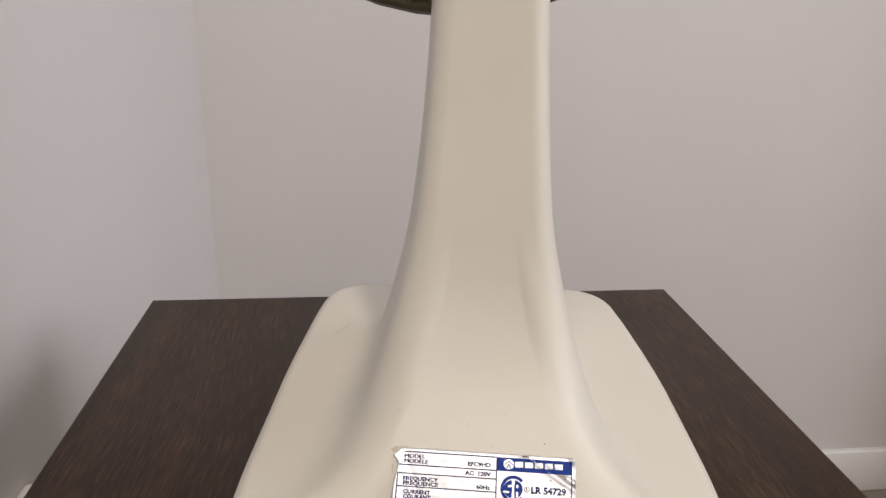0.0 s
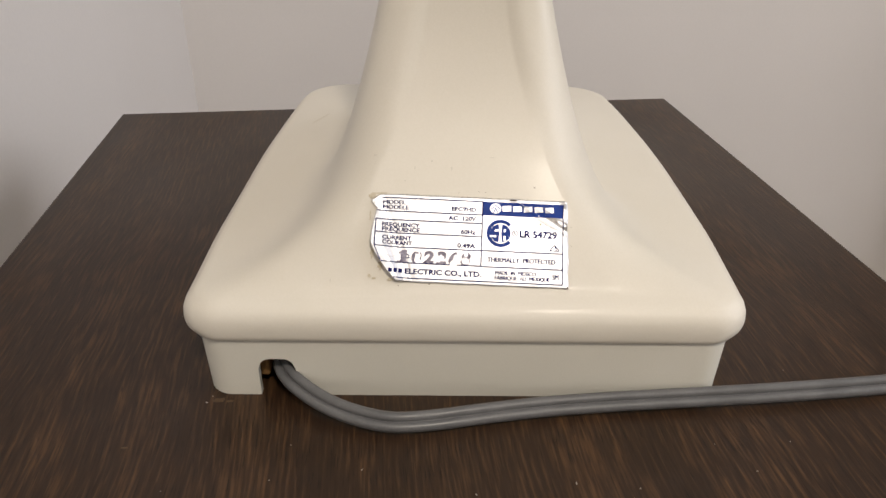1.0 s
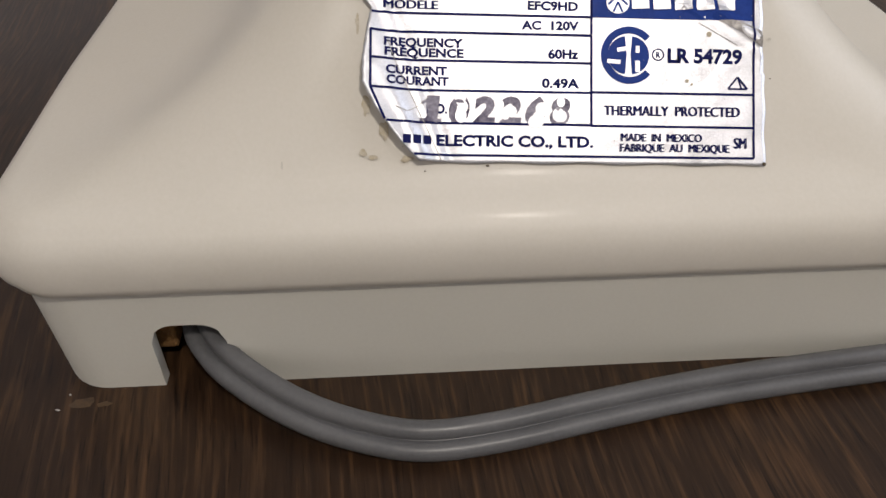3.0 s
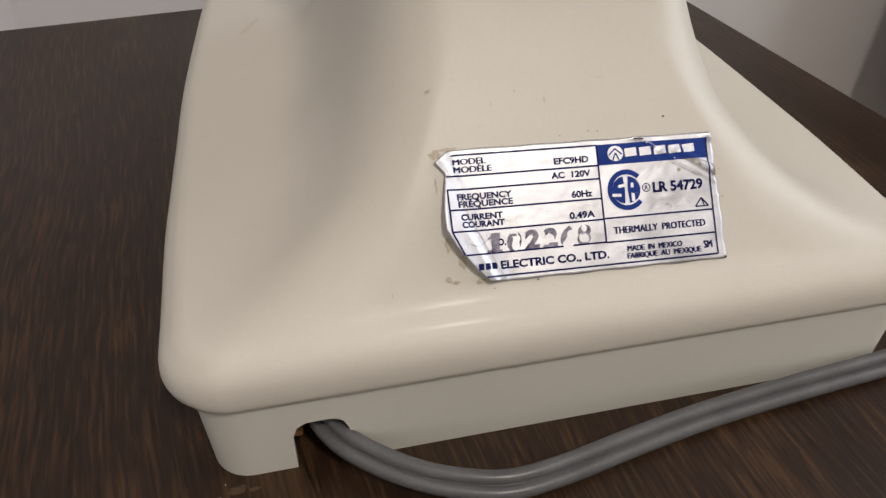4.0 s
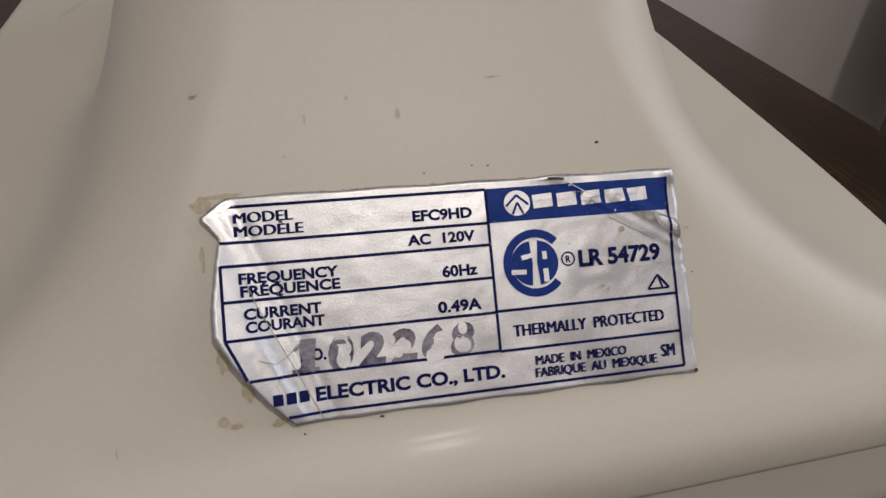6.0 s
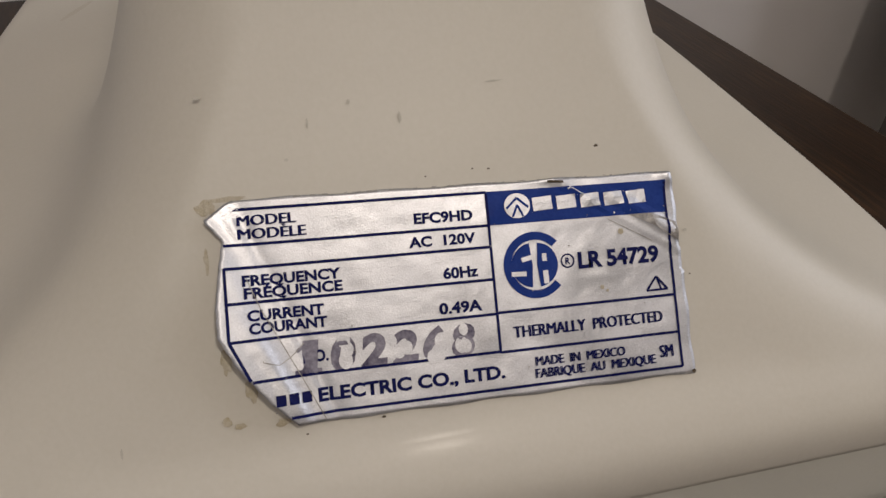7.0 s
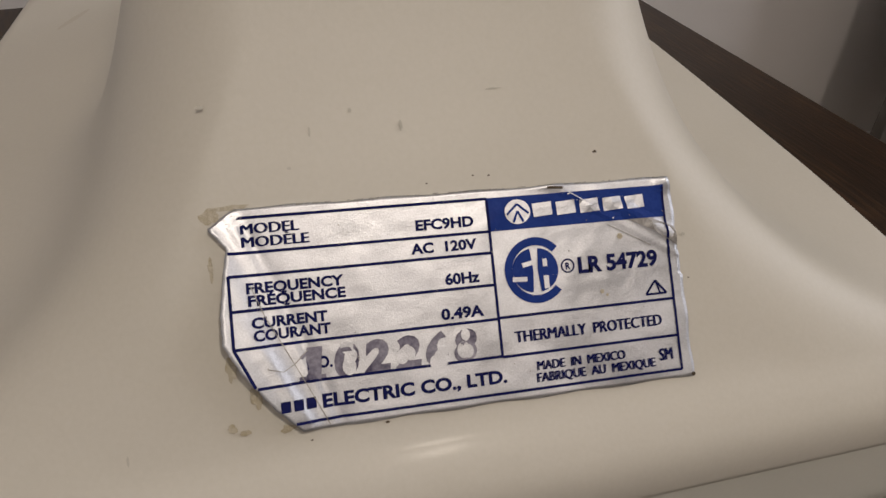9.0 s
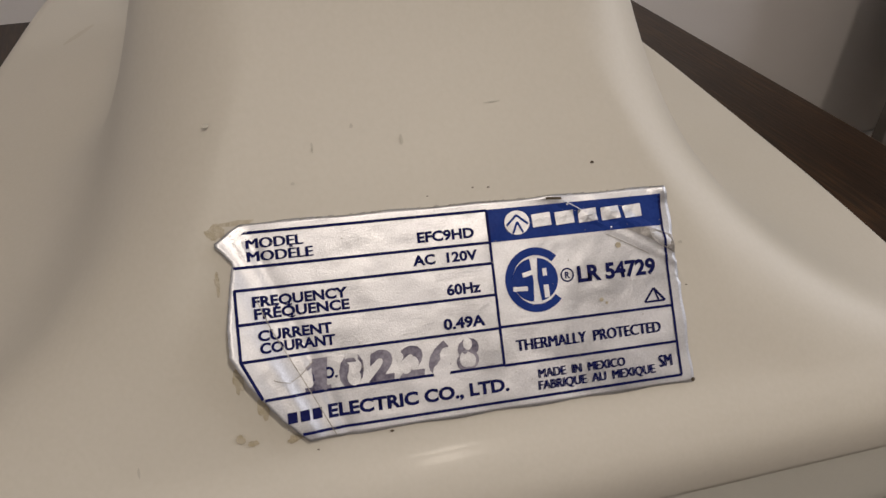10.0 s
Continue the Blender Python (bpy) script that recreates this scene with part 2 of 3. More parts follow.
tagged(base, "white painted baseboard along the wall behind the table", "baseboard", kind="structure")

# ---- nightstand ----
TX0, TX1, TY0, TY1 = -0.1787, 0.181, -0.20, 0.289


def nightstand():
    t = empty("nightstand", "small dark walnut laminate nightstand under the fan", "nightstand", TABLE_FRAME)
    part("top", box(TX0, TX1, TY0, TY1, -0.020, 0, 0.0012, 2), WALNUT, t, smooth=False)
    for x in (TX0 + 0.006, TX1 - 0.022):
        part("side_panel", box(x, x + 0.016, TY0 + 0.01, TY1 - 0.006, FLOOR, -0.020, 0.001), WALNUT, t, smooth=False)
    part("back_panel", box(TX0 + 0.022, TX1 - 0.022, TY1 - 0.014, TY1 - 0.008, FLOOR + 0.04, -0.020), EDGE_BAND, t, smooth=False)
    part("shelf", box(TX0 + 0.022, TX1 - 0.022, TY0 + 0.012, TY1 - 0.014, FLOOR + 0.05, FLOOR + 0.066), WALNUT, t, smooth=False)
    part("drawer_front", box(TX0 + 0.023, TX1 - 0.023, TY0 + 0.008, TY0 + 0.026, -0.18, -0.024, 0.0015), WALNUT, t, smooth=False)
    return t


stand = nightstand()


def scuff(x, y, rx, ry, seed):
    """A worn pale spot in the laminate."""
    bm = bmesh.new()
    mid, rim = bm.verts.new((x, y, 0.00012)), []
    for k in range(20):
        a = 2 * math.pi * k / 20
        q = 1 + 0.6 * noise.noise(Vector((1.6 * math.cos(a), 1.6 * math.sin(a), seed)))
        rim.append(bm.verts.new((x + rx * q * math.cos(a), y + ry * q * math.sin(a), 0.00006)))
    for k in range(20):
        bm.faces.new((mid, rim[k], rim[(k + 1) % 20]))
    part("scuff", bm, SCUFF, stand, "pale worn spot")


for spot in ((-0.0768, 0.0060, 0.0020, 0.0010, 1.0), (-0.0735, 0.0052, 0.0011, 0.0006, 4.0), (-0.1010, -0.0120, 0.0009, 0.0005, 7.0)):
    scuff(*spot)


# ---- added cloth, out of view: blocks window light from the right of the wall ----
def curtain():
    c = empty("curtain", "unseen dark grey cloth, added to keep window light off the wall", "curtain", TABLE_FRAME @ pose(0.99, 0.64, FLOOR))
    bm = bmesh.new()
    n, rows = 90, 14
    grid = []
    for j in range(rows + 1):
        z = 0.12 + 2.18 * j / rows
        row = []
        for i in range(n + 1):
            u = i / n
            flare = 0.02 * (1 - j / rows)
            x = 0.05 - flare + u * (0.85 + flare)
            y = 0.040 * math.sin(u * 44 + 0.6 * math.sin(j * 0.5)) + 0.010 * math.sin(u * 97 + j * 0.3)
            row.append(bm.verts.new((x, y, z)))
        grid.append(row)
    for a, b in zip(grid, grid[1:]):
        for i in range(n):
            bm.faces.new((a[i], a[i + 1], b[i + 1], b[i]))
    bmesh.ops.solidify(bm, geom=bm.faces[:], thickness=0.003)
    part("cloth", bm, BLOCKER_CLOTH, c)
    part("rod", tube([(-0.06, 0, 2.33), (1.0, 0, 2.33)], 0.011, 12), GUARD_RIM, c)
    return c


curtain()


# ---- ceiling lamp ----
def ceiling_lamp():
    l = empty("ceiling_lamp", "white ceiling lamp with an opal glass rim", "lamp", pose(LAMP[0], LAMP[1], CEIL))
    ring = lambda r, z: [(r * math.cos(a), r * math.sin(a), z) for a in (2 * math.pi * k / 40 for k in range(40))]
    part("base", loft([ring(0.09, 0), ring(0.09, -0.03), ring(0.085, -0.034)], True, True), TRIM_PAINT, l)
    part("shade", loft([ring(0.10, -0.034), ring(0.135, -0.06), ring(0.15, -0.10), ring(0.147, -0.10), ring(0.132, -0.062), ring(0.098, -0.037)]), SHADE, l)
    return l


ceiling_lamp()

# ---- the fan ----
PLANE_A, PLANE_B = 0.0280, 1.1506          # the sloped back of the base: z = A + B y
SLOPE = math.atan(PLANE_B)
RIM = 0.0045


def round_rect(x0, x1, y0, y1, r_front, r_back, n_side=40, n_arc=12):
    """Points round a rectangle with rounded corners, with equal counts for every size."""
    out = []

    def arc(cx, cy, r, a0):
        for k in range(n_arc):
            a = a0 + math.pi / 2 * k / n_arc
            out.append((cx + r * math.cos(a), cy + r * math.sin(a)))

    def side(a, b):
        for k in range(n_side):
            t = k / n_side
            out.append((a[0] + (b[0] - a[0]) * t, a[1] + (b[1] - a[1]) * t))

    side((x0 + r_front, y0), (x1 - r_front, y0))
    arc(x1 - r_front, y0 + r_front, r_front, -math.pi / 2)
    side((x1, y0 + r_front), (x1, y1 - r_back))
    arc(x1 - r_back, y1 - r_back, r_back, 0)
    side((x1 - r_back, y1), (x0 + r_back, y1))
    arc(x0 + r_back, y1 - r_back, r_back, math.pi / 2)
    side((x0, y1 - r_back), (x0, y0 + r_front))
    arc(x0 + r_front, y0 + r_front, r_front, math.pi)
    return out


def bulge(y):
    return smooth_table(y, [(-0.01, 0.998), (0.02, 1.014), (0.06, 1.032), (0.11, 1.032), (0.18, 0.995), (0.23, 0.935)])


def lid_ring(inset, z, face=None):
    """One ring round the lid; face: the inset along the flat front, where it differs from the sides."""
    def ring(i):
        return round_rect(-0.0873 + i, 0.0873 - i, -0.0012 + i, 0.228 - i, 0.0125 - i * 0.8, 0.024 - i * 0.8, 84, 14)
    out = []
    for (x, y), (fx, fy) in zip(ring(inset), ring(inset if face is None else face)):
        w = step(0.074, 0.084, abs(x)) if y < 0.05 else 1.0
        x, y = fx + (x - fx) * w, fy + (y - fy) * w
        out.append((x * bulge(y) + 0.0011 * math.sin(math.pi * min(max(y / 0.22, 0), 1)), y, z))
    return out


FRONT = [(0.0033, 0.0333), (0.0065, 0.0353), (0.0090, 0.0379), (0.012, 0.0415), (0.02, 0.0510), (0.028, 0.0602), (0.035, 0.0685), (0.042, 0.0782), (0.048, 0.0895), (0.053, 0.1030), (0.056, 0.1165), (0.058, 0.13)]
FRONT = [((y - 0.0033) / 0.0547, z) for y, z in FRONT]
SIDE = [(0, 0.0333), (0.3, 0.0362), (0.5, 0.0383), (0.62, 0.0405), (0.675, 0.0430), (0.70, 0.0480), (0.73, 0.060), (0.78, 0.0735), (0.83, 0.0825), (0.90, 0.0955), (0.95, 0.110), (1, 0.13)]


def fan_cover():
    """The one-piece cover: lid with a rolled rim that sweeps up into the stem."""
    rings = [lid_ring(i, z, q) for i, z, q in ((0.0075, 0.0216, 0.0060), (0.0024, 0.0216, 0.0006), (0.0012, 0.0220, 0.0002), (0.0004, 0.0232, 0.0), (0.0001, 0.0244, 0.0), (0, 0.0256, None), (0.0003, 0.0280, None), (0.0011, 0.0300, None), (0.0022, 0.0313, None), (0.0034, 0.03235, None))]
    low = lid_ring(RIM, 0.0333)
    high = [(x * (0.92 + 0.15 * (y - 0.058) / 0.062), y) for x, y in round_rect(-0.0255, 0.0255, 0.058, 0.120, 0.0080, 0.012, 84, 14)]
    steps = 46
    for k in range(steps + 1):
        f = k / steps
        f = f ** 0.9
        ring = []
        for (x0, y0, _), (x1, y1) in zip(low, high):
            q = abs(x0) if y0 < 0.0034 else 0.0818 + y0 - 0.0034 if abs(x0) > 0.08 else 0.5 * (abs(x0) + 0.0818 + y0 - 0.0034)
            q = min(max((q - 0.045) / 0.056, 0), 1) if y0 < 0.15 else 1
            w = 1 - q * q * q * (q * (6 * q - 15) + 10)
            z = w * smooth_table(f, FRONT) + (1 - w) * smooth_table(f, SIDE)
            ring.append((x0 + (x1 - x0) * f, y0 + (y1 - y0) * f, z))
        rings.append(ring)
    # let the skirt flow: even out the blend between the sloped back and the flat sides
    grid = np.array(rings)
    first, last = len(rings) - steps, len(rings) - 2
    n = grid.shape[1]
    ask = np.zeros(grid.shape[:2])
    for k in range(first, last):
        f = (k - first) / (last - first)
        for i, (x0, y0, _) in enumerate(low):
            ask[k, i] = min(1, 1.25 * step(0.046, 0.062, abs(x0) + max(y0 - 0.02, 0))) * min(1, 6 * f, 5 * (1 - f)) * (1 - (0.93 * step(0.032, 0.080, y0) if x0 > 0 else 0.60 * step(0.06, 0.12, y0)))
    for _ in range(170):
        mean = (np.roll(grid, 1, 1) + np.roll(grid, -1, 1)) / 2
        mean[1:-1] = 0.5 * mean[1:-1] + 0.25 * (grid[2:] + grid[:-2])
        grid += 0.8 * ask[..., None] * (mean - grid)
    rings = [[tuple(p) for p in ring] for ring in grid]
    for z, hx, y0, y1 in ((0.145, 0.0238, 0.0602, 0.1185), (0.16, 0.0225, 0.0620, 0.117), (0.18, 0.0211, 0.0642, 0.115), (0.20, 0.0201, 0.0660, 0.113), (0.23, 0.0192, 0.068, 0.111), (0.27, 0.0188, 0.069, 0.110)):
        rings.append([(x * (0.92 + 0.15 * (y - y0) / (y1 - y0)), y, z) for x, y in round_rect(-hx, hx, y0, y1, 0.0070, 0.012, 84, 14)])
    return loft(rings, True, True)


NOTCH = (-0.0642, -0.0525, 0.0142)


def plinth_mesh():
    """The plinth under the lid: a thin wall with draft and an arched cut for the cord."""
    outline = round_rect(-0.0818, 0.0818, 0.0, 0.223, 0.0085, 0.02, 80, 10)
    cols = []
    a, b, top = NOTCH
    front = outline[:80]
    rest = outline[80:]
    xs = sorted([x for x, _ in front if not a - 0.001 < x < b + 0.001])
    left, right = [x for x in xs if x < a], [x for x in xs if x > b]
    arch = []
    for k in range(13):
        t = k / 12
        x = a + (b - a) * t
        edge = min(t, 1 - t) * (b - a)
        z = top - 0.004 + math.sqrt(max(0.004 ** 2 - max(0.004 - edge, 0) ** 2, 0))
        arch.append((x, z))
    cols += [(x, 0.0, 0.0) for x in left] + [(a, 0.0, 0.0)] + [(x, 0.0, z) for x, z in arch] + [(b, 0.0, 0.0)] + [(x, 0.0, 0.0) for x in right]
    cols += [(x, y, 0.0) for x, y in rest]
    bm = bmesh.new()
    rows = []
    for x, y, z in cols:
        inner = Vector((x, y)) + Vector(((-0.0025 if x > 0 else 0.0025) * (abs(x) > 0.07), 0.0025 if y < 0.01 else (-0.0025 if y > 0.2 else 0)))
        out = math.copysign(0.001 * step(0.068, 0.082, abs(x)), x)
        rows.append([bm.verts.new(p) for p in ((x, y, z), (x + out, y, 0.0232), (inner.x + out, inner.y, 0.0232), (inner.x, inner.y, z))])
    n = len(rows)
    for i in range(n):
        p, q = rows[i], rows[(i + 1) % n]
        for j in range(4):
            f = (p[j], q[j], q[(j + 1) % 4], p[(j + 1) % 4])
            if len({v.co.to_tuple(7) for v in f}) == 4 or len({v.co.to_tuple(7) for v in f}) == 3:
                try:
                    bm.faces.new(f)
                except ValueError:
                    pass
    bmesh.ops.remove_doubles(bm, verts=bm.verts[:], dist=1e-7)
    return bm


fan = empty("desk_fan", "old cream plastic desk fan with a silver label on its base", "fan")
cover = part("base_cover", fan_cover(), PLASTIC, fan, "yellowed cream plastic cover that sweeps up into the stem")
plinth = part("plinth", plinth_mesh(), PLASTIC_LOW, fan)
plinth.data.set_sharp_from_angle(angle=math.radians(35))
part("bottom_plate", loft([[(x, y, z) for x, y in round_rect(-0.0765, 0.0765, 0.012, 0.217, 0.006, 0.017, 4, 4)] for z in (0.0135, 0.0165)], True, True), GUARD_RIM, fan)
part("cork_pad", box(-0.0668, -0.0622, 0.005, 0.012, 0.0035, 0.0110, 0.0008), CORK, fan, "orange cork pad inside the cord opening")


# the head above the stem: motor housing, guard and blades
def fan_head():
    cx, cz, back, r = -0.012, 0.322, 0.128, 0.128
    ring = lambda rad, y: [(cx + rad * math.cos(a), y, cz + rad * math.sin(a)) for a in (2 * math.pi * k / 48 for k in range(48))]
    part("motor_housing", loft([ring(0.012, 0.045), ring(0.035, 0.048), ring(0.048, 0.06), ring(0.05, 0.09), ring(0.046, 0.124), ring(0.03, 0.130)], True, True), PLASTIC, fan)
    for y, rad in ((back, r * 0.985), (back + 0.03, r)):
        pts = [Vector(p) for p in ring(rad, y)]
        rings = []
        for i, p in enumerate(pts):
            out = (p - Vector((cx, y, cz))).normalized()
            rings.append([p + 0.0028 * (math.cos(a) * out + math.sin(a) * Vector((0, 1, 0))) for a in (2 * math.pi * k / 8 for k in range(8))])
        part("guard_ring", loft(rings + [rings[0]]), GUARD_RIM, fan, "dark bronze guard rim")
    for k in range(84):
        a = 2 * math.pi * k / 84
        c, s = math.cos(a), math.sin(a)
        pts = [(cx + q * c, y, cz + q * s) for q, y in ((0.035, 0.122), (0.09, 0.116), (0.118, 0.121), (0.1265, 0.130), (0.1283, 0.158))]
        part("guard_wire", tube(spline(pts, 3), 0.0011, 5, False), GUARD, fan, "brass-coloured guard wire" if k == 0 else "")
    for k in range(4):
        bm = bmesh.new()
        rows = []
        for i in range(9):
            q = 0.02 + 0.09 * i / 8
            row = []
            for j in range(7):
                a = 2 * math.pi * k / 4 + (j / 6 - 0.5) * 1.1 * (0.6 + 0.4 * math.sin(math.pi * i / 8))
                row.append(bm.verts.new((cx + q * math.cos(a), 0.138 + 0.016 * (j / 6), cz + q * math.sin(a))))
            rows.append(row)
        for a, b in zip(rows, rows[1:]):
            for j in range(6):
                bm.faces.new((a[j], a[j + 1], b[j + 1], b[j]))
        bmesh.ops.solidify(bm, geom=bm.faces[:], thickness=0.0015)
        part("blade", bm, SMOKE, fan)


fan_head()

# ---- rating label on the sloped back ----
LC = (0.0010, 0.0255)          # its middle: across, and up along the slope
LT = math.radians(-2.2)


def relief(u, v):
    """How far the foil stands off the plastic, in millimetres: peeled edge, creases and a bent corner."""
    crease = -18.5 - (v + 12) * (8.2 / 21.0)
    d = crease - u
    h = 0.13 + 0.34 * max(d, 0) * step(-14, 2, -abs(v + 2) + 10) + 0.30 * math.exp(-(d / 0.6) ** 2) - 0.12 * math.exp(-((d + 1.3) / 0.7) ** 2)
    h += 0.10 * math.exp(-((d - 3.2) / 0.6) ** 2)
    if v < 1:
        h += 0.18 * math.exp(-((u + 26.0 - (v + 3) * -0.55) / 0.8) ** 2)
    line = (v - 13.5) + (u - 13.5) * 0.62
    if u > 12:
        h += 0.22 * math.exp(-(line / 0.45) ** 2) + 0.50 * step(0.2, 2.3, line) * (1 - step(2.3, 4.0, line)) * step(17, 25, u)
    h += 0.55 * math.exp(-((u - 29.6) ** 2 + (v - 13.2) ** 2) / 1.6)
    h += 0.20 * math.exp(-((u - 13.0) ** 2 / 6 + (v - 13.9) ** 2 / 0.5))
    h += 0.07 * noise.noise(Vector((u * 0.28, v * 0.28, 3.0))) + 0.035 * noise.noise(Vector((u * 0.8, v * 0.8, 9.0)))
    return h


def on_label(u, v, lift=0.0):
    """A place on the label: u across and v up in millimetres from its middle."""
    a = LC[0] + 0.001 * (u * math.cos(LT) - v * math.sin(LT))
    b = LC[1] + 0.001 * (u * math.sin(LT) + v * math.cos(LT))
    h = 0.001 * (relief(u, v) + lift)
    y = b * math.cos(SLOPE)
    return Vector((a, y - h * math.sin(SLOPE), PLANE_A + PLANE_B * y + h * math.cos(SLOPE)))


L_EDGE = [(-13.6, -21.6), (-10.45, -24.6), (-6.1, -27.9), (-2.3, -29.9), (1.2, -29.9), (5.6, -29.3), (9.0, -28.7), (11.4, -30.7), (12.6, -29.2), (13.75, -27.5)]


def left_edge(v):
    return float(np.interp(v, [q[0] for q in L_EDGE], [q[1] for q in L_EDGE]))


def right_edge(v):
    return 30.3 + 0.12 * math.sin(v * 0.9) + (0.35 if v < 0.5 else 0) - (0.5 * step(12.2, 13.8, v))


def label_mesh():
    bm = bmesh.new()
    n, m = 110, 60
    top, under = [], []
    for j in range(m + 1):
        v = -13.55 + 27.35 * j / m
        a, b = left_edge(v), right_edge(v)
        ripple = 0.05 * math.sin(j * 1.7)
        row, low = [], []
        for i in range(n + 1):
            u = a + ripple + (b - a - ripple) * i / n
            vv = v + (0.10 * math.sin(u * 0.55) if j in (0, m) else 0)
            row.append(bm.verts.new(on_label(u, vv, 0.05)))
            low.append(bm.verts.new(on_label(u, vv, 0.0)))
        top.append(row)
        under.append(low)
    for j in range(m):
        for i in range(n):
            bm.faces.new((top[j][i], top[j][i + 1], top[j + 1][i + 1], top[j + 1][i]))
            bm.faces.new((under[j][i], under[j + 1][i], under[j + 1][i + 1], under[j][i + 1]))
    rim = [(0, i) for i in range(n)] + [(j, n) for j in range(m)] + [(m, i) for i in range(n, 0, -1)] + [(j, 0) for j in range(m, 0, -1)]
    for (j0, i0), (j1, i1) in zip(rim, rim[1:] + rim[:1]):
        bm.faces.new((top[j0][i0], under[j0][i0], under[j1][i1], top[j1][i1]))
    return bm


plate = part("rating_label", label_mesh(), FOIL, fan, "creased silver foil rating label, peeling at one edge")


def printed(name, polys, mat, lift=0.13, cut=0.6):
    """Flat print that follows the foil: polygons in label millimetres, cut fine enough to follow it."""
    bm = bmesh.new()
    for poly in polys:
        bm.faces.new([bm.verts.new((u, v, 0)) for u, v in poly])
    bmesh.ops.remove_doubles(bm, verts=bm.verts[:], dist=1e-4)
    for _ in range(6):
        long = [e for e in bm.edges if e.calc_length() > cut]
        if not long:
            break
        bmesh.ops.subdivide_edges(bm, edges=long, cuts=1)
    bmesh.ops.triangulate(bm, faces=bm.faces[:])
    for v in bm.verts:
        v.co = on_label(v.co.x, v.co.y, lift)
    return part(name, bm, mat, plate, smooth=False)


def strip(p, q, width):
    d = (Vector(q) - Vector(p)).normalized() * width / 2
    n = Vector((-d.y, d.x))
    k = max(1, int((Vector(q) - Vector(p)).length / 0.9))
    out = []
    for i in range(k):
        a, b = Vector(p).lerp(Vector(q), i / k), Vector(p).lerp(Vector(q), (i + 1) / k)
        out.append([tuple(a - n), tuple(b - n), tuple(b + n), tuple(a + n)])
    return out


def words(text, u, v, width, height, mat=INK, lift=0.13, bold=0.03, lean=0.0):
    """Lettering with its left end and base line at u, v, fitted to a width and a capital height."""
    cu = bpy.data.curves.new("lettering", "FONT")
    cu.body, cu.size, cu.resolution_u, cu.offset = text, 1.0, 3, bold
    tmp = bpy.data.objects.new("lettering", cu)
    me = bpy.data.meshes.new_from_object(tmp)
    bpy.data.objects.remove(tmp)
    bm = bmesh.new()
    bm.from_mesh(me)
    bpy.data.meshes.remove(me)
    bmesh.ops.triangulate(bm, faces=bm.faces[:])
    xs = [q.co.x for q in bm.verts]
    x0, x1 = min(xs), max(xs)
    cap = 0.72
    for q in bm.verts:
        a = (q.co.x - x0) / (x1 - x0) * width
        b = q.co.y / cap * height
        q.co = on_label(u + a + lean * b, v + b, lift)
    return part("lettering", bm, mat, plate, smooth=False)


# ruled lines
LINE = 0.36
for name, p, q in (("rule", (-27.3, 12.6), (4.0, 12.6)), ("rule", (-28.6, 8.35), (4.0, 8.35)), ("rule", (-28.7, 5.6), (4.0, 5.6)), ("rule", (-28.7, 1.45), (4.0, 1.45)),
                   ("rule", (-28.7, -2.95), (4.0, -2.95)), ("rule", (-26.4, -7.75), (4.0, -7.75)), ("rule", (-22.4, -12.45), (28.9, -12.45)),
                   ("rule", (-28.7, 5.7), (-28.7, -2.95)), ("rule", (-28.7, -2.95), (-26.6, -7.6)), ("rule", (4.0, 12.4), (4.0, -7.9)), ("rule", (28.9, 12.4), (28.9, -12.45)),
                   ("rule", (4.0, -2.85), (28.9, -2.85)), ("rule", (4.0, -7.85), (28.9, -7.85))):
    printed(name, strip(p, q, LINE), INK)

# blue field with a round emblem and a word drawn as plain bars
printed("blue_field", strip((3.85, 10.5), (29.05, 10.5), 4.35), BLUE, 0.11)


def disc(cu, cv, r, a0=0.0, a1=360.0, inner=0.0, n=40, flat=1.0):
    pts = []
    for k in range(n):
        s, t = (math.radians(a0 + (a1 - a0) * x / n) for x in (k, k + 1))
        o = [(cu + r * math.cos(x), cv + flat * r * math.sin(x)) for x in (s, t)]
        i = [(cu + inner * math.cos(x), cv + flat * inner * math.sin(x)) for x in (t, s)] if inner else [(cu, cv)]
        pts.append(o + i)
    return pts


printed("emblem", disc(8.0, 10.6, 1.75, flat=0.92), FOIL, 0.20, 0.3)
printed("emblem_bar", strip((6.5, 10.3), (8.0, 11.6), 0.3) + strip((8.0, 11.6), (9.5, 10.3), 0.3) + strip((7.3, 9.2), (8.0, 10.7), 0.3) + strip((8.0, 10.7), (8.7, 9.2), 0.3), BLUE, 0.26)
for k in range(5):
    u0 = 10.1 + 3.3 * k
    printed("name_bar", strip((u0, 10.6), (u0 + 2.65, 10.75), 1.75), FOIL, 0.24, 0.3)

# the round certification mark, drawn as plain shapes
printed("mark_ring", disc(9.75, 2.8, 4.3, 42, 318, 3.25, 54), BLUE)
printed("mark_half", disc(9.35, 2.8, 2.85, 95, 265, 0, 30), BLUE)
printed("mark_half", disc(9.95, 2.8, 2.85, -85, 85, 0, 30), BLUE)
printed("mark_gap", strip((7.9, 3.55), (9.5, 3.85), 0.6) + strip((6.4, 1.85), (8.4, 1.75), 0.6) + strip((11.0, 0.3), (11.0, 2.0), 0.7) + strip((11.0, 3.2), (11.0, 4.2), 0.6), FOIL, 0.17)
printed("registered_ring", disc(14.15, 2.95, 0.95, 0, 360, 0.74, 28), INK)
words("R", 13.83, 2.5, 0.68, 0.9)
printed("triangle_mark", strip((24.9, -2.0), (27.9, -2.0), 0.28) + strip((24.9, -2.0), (26.4, -0.2), 0.28) + strip((27.9, -2.0), (26.4, -0.2), 0.34) + strip((26.45, -0.3), (26.95, -1.9), 0.25), INK)

